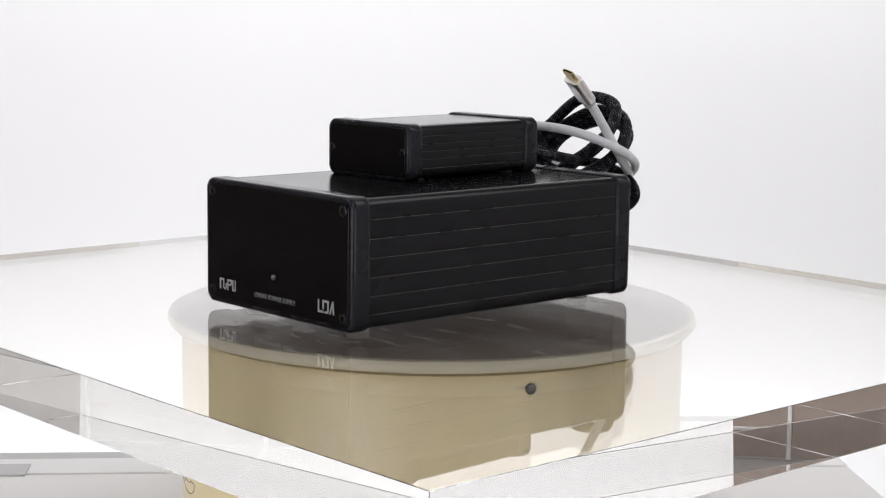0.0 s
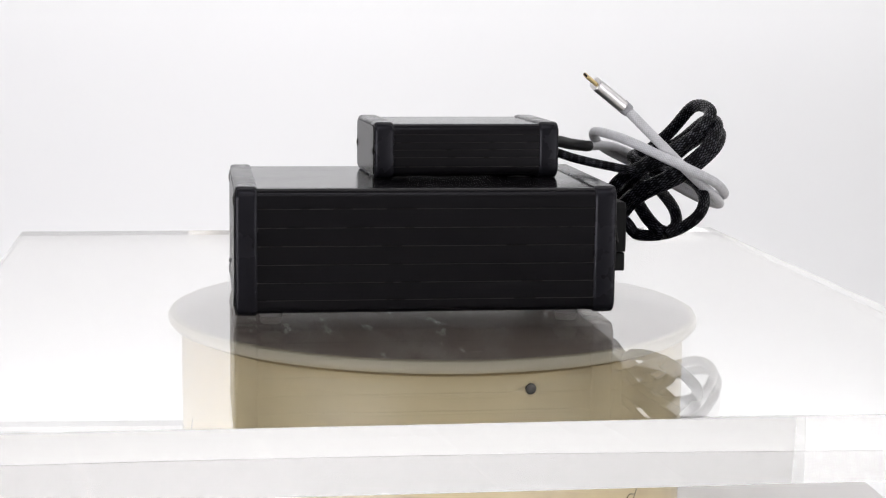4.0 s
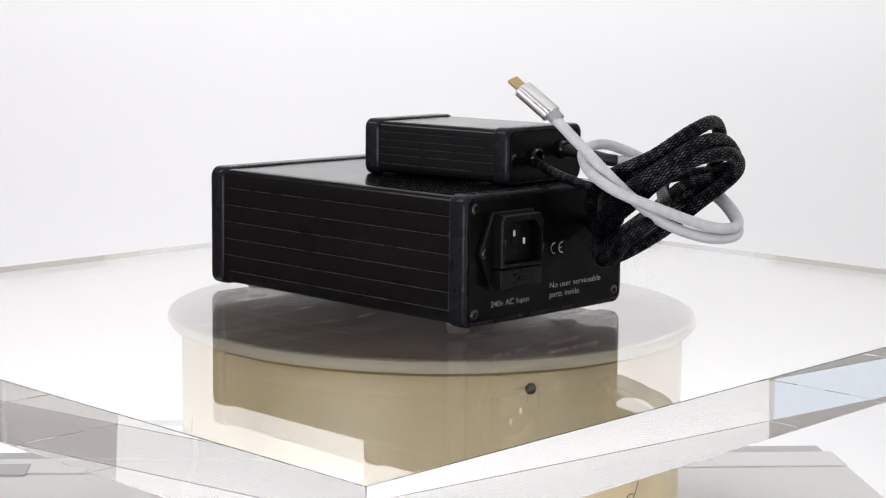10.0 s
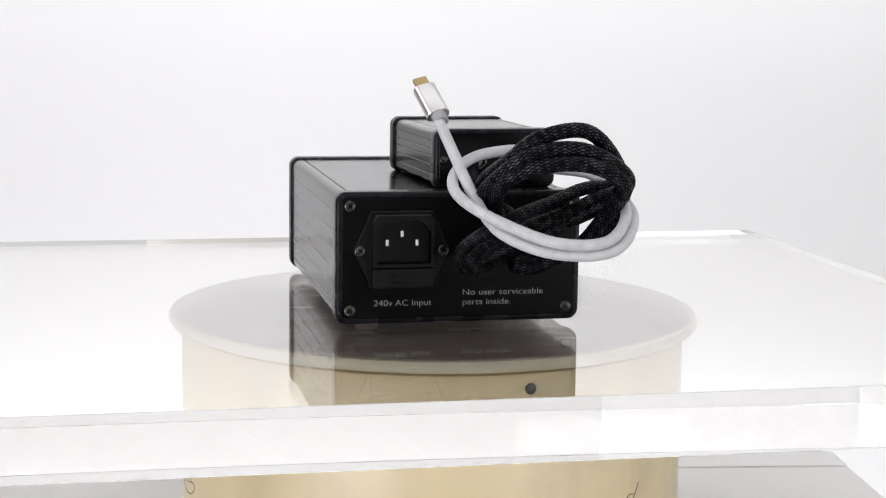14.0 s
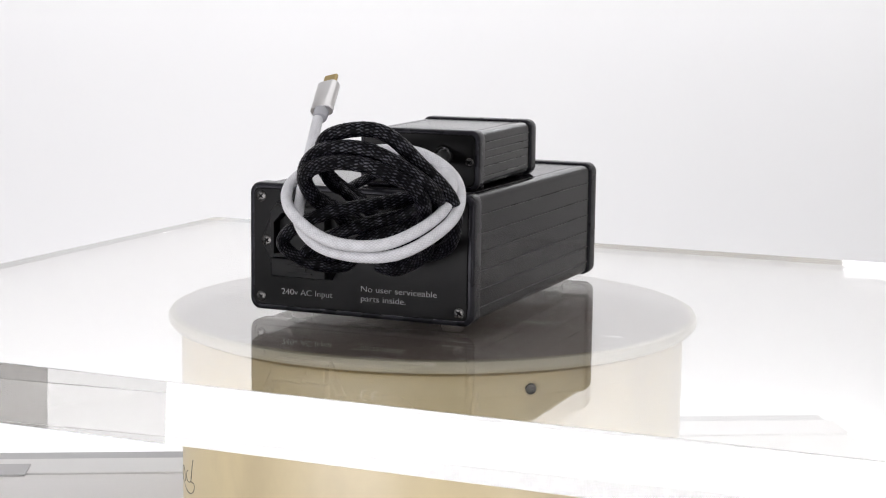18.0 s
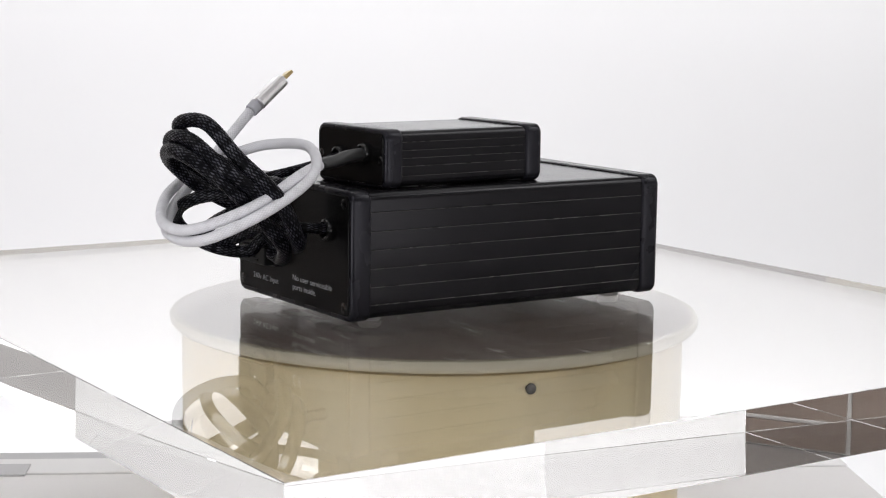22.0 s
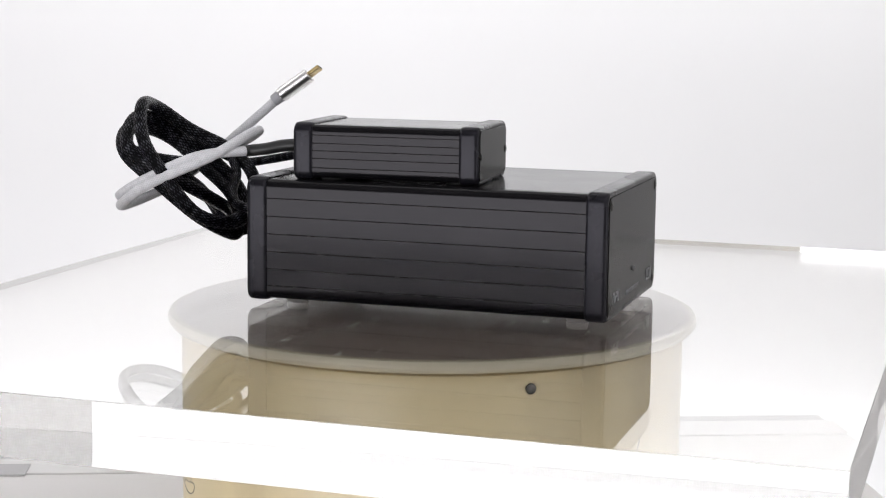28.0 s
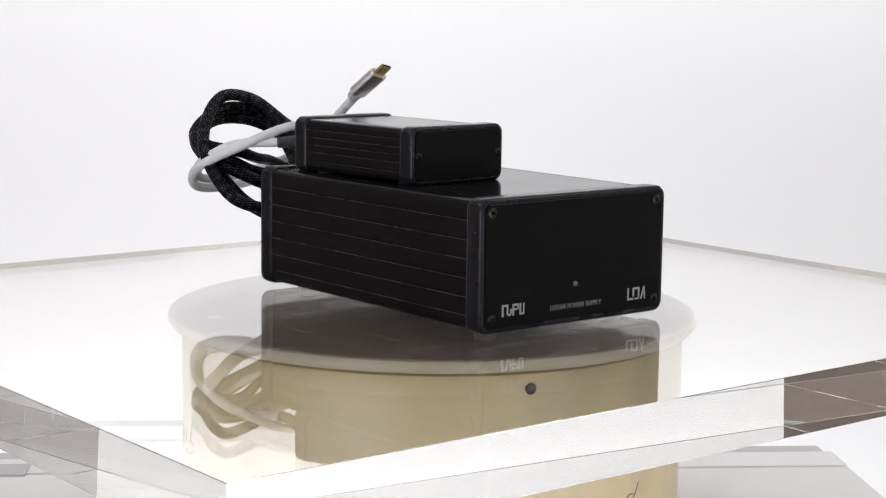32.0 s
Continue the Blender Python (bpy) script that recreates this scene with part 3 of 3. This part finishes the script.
def usb_cable():
    base = pose(-0.02, 0.13, TOP)
    inv = base.inverted()
    ob = thing("usb_cable", base, "silver-grey braided cable with a metal plug, coiled in one loop", "cable")
    pts = [inv @ Vector([c / 1000 for c in p]) for p in GREY]
    path = spline(pts, 16)
    part("sleeve", braid(path, 0.0025, 0.00022, 78, 12, 0.0018, 0.055), GREYBRAID, ob, "silver-grey woven sleeve", None, 60)
    g = [inv @ Vector(p) for p in ((-0.0310, 0.0600, 0.1222), (-0.0325, 0.0720, 0.1212), (-0.0345, 0.0800, 0.1195))] + [pts[0], pts[0].lerp(pts[1], 0.12)]
    part("strain_relief", tube(spline(g, 8), 0.0033, 16, 0.0030), TUBE, ob, "black heat-shrink strain relief", None, 50)
    tip, end, base_p = (inv @ Vector(p) for p in ((0.0236, 0.0744, 0.1598), (0.0216, 0.0803, 0.1561), (0.0184, 0.0955, 0.1439)))
    d = (tip - base_p).normalized()
    wide = (WIDE - d * WIDE.dot(d)).normalized()
    at = Matrix.Translation(base_p) @ Matrix((wide, d.cross(wide), d)).transposed().to_4x4()
    ln = (end - base_p).length
    rr = rounded(0.0112, 0.0066, 0.0030, 6)
    def ring(zz, k):
        return [(x * k, y * k, zz) for x, y in rr]
    part("plug_shell", loft([ring(0, 0.93), ring(0.0004, 1), ring(ln - 0.0005, 1), ring(ln, 0.93)]), SHELL, ob, "satin aluminium plug shell", at, 30)
    part("collar", lathe([(0.0031, -0.0050), (0.0034, -0.0044), (0.0036, 0.0002)], 20), SLEEVE, ob, "grey collar", at, 40)
    tr = rounded(0.0070, 0.0020, 0.0007, 3)
    tl = (tip - base_p).length
    part("plug_tongue", loft([[(x, y, ln - 0.001) for x, y in tr], [(x, y, tl - 0.0003) for x, y in tr], [(x * 0.95, y * 0.85, tl) for x, y in tr]]), GOLD, ob, "gold-plated plug tongue", at)
    part("tongue_mouth", box(-0.0030, 0.0030, -0.0005, 0.0005, tl - 0.001, tl + 0.0001), DARK, ob, "", at)
    return ob, base


WIDE = Vector((-0.886, 0.166, 0.048))
grey, GREY_BASE = usb_cable()

BLACK = [
    ((-19.8, 96.4, 81.2), (-8.1, 99.6, 100.0), (1.6, 116.7, 113.7), (-3.5, 139.5, 125.4), (-15.5, 153.4, 137.9), (-38.0, 150.5, 140.2), (-54.7, 141.8, 124.6), (-62.6, 126.2, 107.2), (-54.6, 111.8, 86.4), (-33.6, 101.5, 79.3), (-17.6, 97.6, 83.1)),
    ((-18.9, 101.2, 75.2), (-7.7, 107.8, 93.0), (5.2, 130.3, 108.3), (-0.6, 148.8, 122.1), (-14.4, 156.7, 131.7), (-36.0, 156.8, 132.1), (-56.8, 149.3, 119.8), (-57.5, 131.0, 107.9), (-43.9, 120.0, 98.6), (-27.7, 115.8, 91.1), (-7.8, 116.2, 83.6), (6.8, 119.3, 77.7), (12.0, 123.2, 76.0)),
    ((-18.4, 100.0, 72.6), (-10.9, 111.7, 91.4), (-0.3, 133.7, 105.1), (-1.1, 150.6, 118.6), (-16.4, 159.2, 126.2), (-37.8, 160.7, 125.8), (-55.6, 150.9, 115.5), (-51.9, 132.6, 99.3), (-44.4, 114.7, 83.1), (-26.3, 104.6, 72.7), (-15.6, 104.9, 74.1)),
    ((-57.0, 146.0, 117.5), (-57.5, 132.0, 114.0), (-46.1, 117.9, 111.1), (-30.1, 126.3, 106.4), (-10.9, 141.1, 102.6), (6.6, 144.5, 94.9), (16.0, 138.5, 85.3), (8.4, 126.2, 75.8), (-1.8, 111.3, 73.4), (-7.3, 105.0, 80.0), (-24.4, 95.5, 84.7), (-36.6, 100.8, 80.2)),
    ((-6.9, 61.1, 119.3), (-3.4, 74.5, 114.8), (-0.6, 92.9, 110.7), (0.2, 109.8, 108.6), (-0.7, 125.5, 114.0), (-2.8, 137.5, 122.5)),
    ((-33.0, 80.0, 86.0), (-31.0, 91.0, 87.0), (-28.0, 101.0, 89.0), (-20.0, 107.0, 95.0), (-8.0, 110.0, 103.0), (0.0, 117.0, 112.0)),
    ((-57.0, 138.0, 112.0), (-50.0, 124.5, 107.0), (-37.0, 122.5, 100.5), (-19.0, 127.0, 95.5), (0.0, 130.0, 87.5), (10.5, 128.5, 80.0), (11.0, 123.0, 75.5)),
]
THICK = (0.0033, 0.0034, 0.0034, 0.0030, 0.0023, 0.0025, 0.0030)


def black_cable():
    base = pose(-0.03, 0.125, TOP)
    inv = base.inverted()
    ob = thing("braided_cable", base, "black braided cable coiled in a hank behind the two boxes", "cable")
    for row, thick in zip(BLACK, THICK):
        path = spline([inv @ Vector([c / 1000 for c in p]) for p in row], 16)
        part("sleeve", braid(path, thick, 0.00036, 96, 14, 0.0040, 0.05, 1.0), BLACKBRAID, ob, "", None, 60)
    return ob, base


hank, HANK_BASE = black_cable()


# ---- plinth, backdrop and room ----
def plinth():
    ob = thing("display_plinth", pose(0, 0, -0.90, 0, 0, 4.5), "pale grey laminate plinth with a white rear rail", "plinth")
    up = BASE + 0.90
    part("top", box(-0.320, 0.286, -0.420, 0.165, up - 0.030, up, 0.002), PLINTH, ob, "pale grey top")
    part("rear_rail", box(-0.320, 0.286, 0.1655, 0.2005, up - 0.030, up + 0.0005, 0.001), PLINTHLIP, ob, "white rear rail")
    part("edge_strip", box(-0.320, 0.282, 0.2010, 0.2215, up - 0.030, up - 0.001, 0.001), GROOVE, ob, "grey edge strip")
    part("corner_plate", box(-0.320, -0.241, 0.1600, 0.1850, up - 0.002, up + 0.0014, 0.0005), GROOVE, ob, "grey corner plate")
    part("body", box(-0.310, 0.276, -0.410, 0.212, 0.0, up - 0.0305, 0.002), PLINTHLIP, ob)
    return ob


plinth()


def backdrop():
    prof = [(0.30, -0.894), (0.60, -0.894)]
    for k in range(13):
        a = radians(90 * k / 12)
        prof.append((0.75 + 0.35 * math.sin(a), -0.544 - 0.35 * math.cos(a)))
    prof += [(1.10, 0.2), (1.10, 1.0), (1.10, 1.7)]
    outer = [(y + 0.003, z - 0.003) for y, z in prof]
    ring = prof + outer[::-1]
    bm = loft([[(-0.72, y, z) for y, z in ring], [(0.66, y, z) for y, z in ring]], False, False)
    ob = part("backdrop", bm, PAPER, None, "", None, 40)
    return tagged(ob, "white curved paper studio backdrop", "backdrop", "", "structure")


backdrop()


def room():
    def slab_of(name, b, mat, label, cat):
        return tagged(part(name, b, mat), label, cat, "", "structure")
    x0, x1, y0, y1, z0, z1 = -3.5, 3.0, -4.0, 1.8, -0.9, 1.9
    slab_of("floor", box(x0 - 0.2, x1 + 0.2, y0 - 0.2, y1 + 0.2, z0 - 0.2, z0 - 0.010), GROUT, "floor laid with pale grey stone tiles", "floor")
    slab_of("ceiling", box(x0 - 0.2, x1 + 0.2, y0 - 0.2, y1 + 0.2, z1, z1 + 0.2), WALL, "plain grey painted ceiling", "ceiling")
    slab_of("wall_north", box(x0 - 0.2, x1 + 0.2, y1, y1 + 0.2, z0, z1), WHITE, "plain white wall behind the backdrop", "wall")
    slab_of("wall_south", box(x0 - 0.2, x1 + 0.2, y0 - 0.2, y0, z0, z1), WHITE, "plain white painted wall", "wall")
    slab_of("wall_east", merged(box(x1, x1 + 0.2, y0, y1, z0, z1)), WHITE, "plain white painted wall", "wall")
    wy0, wy1, wz0, wz1 = -2.9, -0.45, 0.1, 1.35
    w = merged(box(x0 - 0.2, x0, y0, wy0, z0, z1), box(x0 - 0.2, x0, wy1, y1, z0, z1), box(x0 - 0.2, x0, wy0, wy1, z0, wz0), box(x0 - 0.2, x0, wy0, wy1, wz1, z1))
    slab_of("wall_west", w, WHITE, "white wall with a window and brown tiles", "wall")
    fr = merged(*[box(x0 - 0.12, x0 - 0.06, a, b, c, d) for a, b, c, d in ((wy0, wy0 + 0.06, wz0, wz1), (wy1 - 0.06, wy1, wz0, wz1), (wy0, wy1, wz0, wz0 + 0.06), (wy0, wy1, wz1 - 0.06, wz1), (-1.70, -1.65, wz0, wz1))])
    slab_of("window_1", fr, PLINTHLIP, "white framed window", "window")


room()


def tiles():
    floor = bpy.data.objects["floor"]
    wall = bpy.data.objects["wall_west"]
    s, g = 0.45, 0.012
    bm = box(-s / 2 + g / 2, s / 2 - g / 2, -s / 2 + g / 2, s / 2 - g / 2, -0.010, 0.0, 0.002, 1)
    me = bpy.data.meshes.new("tile")
    bm.to_mesh(me)
    bm.free()
    brown = me.copy()
    me.materials.append(PALETILE)
    brown.materials.append(TILE)
    for i in range(14):
        for j in range(13):
            ob = new("tile", me)
            ob.parent = floor
            ob.location = (-3.5 + s * (i + 0.5), -4.0 + s * (j + 0.5), -0.9)
    for j in range(13):
        for k in range(6 if j > 7 else 0):
            ob = new("tile", brown)
            ob.parent = wall
            ob.matrix_basis = pose(-3.49, -4.0 + s * (j + 0.5), -0.9 + s * (k + 0.5), 0, 90, 0)


tiles()


# ---- what moves ----
def motions():
    times = [k * 0.5 for k in range(65)]
    for ob, base in ((plate, pose(0, 0, UNDER + 0.0002)), (psu, PSU_BASE), (usb, USB_BASE), (grey, GREY_BASE), (hank, HANK_BASE)):
        walk(ob, [(t, spun(t, base)) for t in times])
    at = disc.matrix_basis.copy()
    walk(disc, [(t, at @ turned(t)) for t in times])


motions()
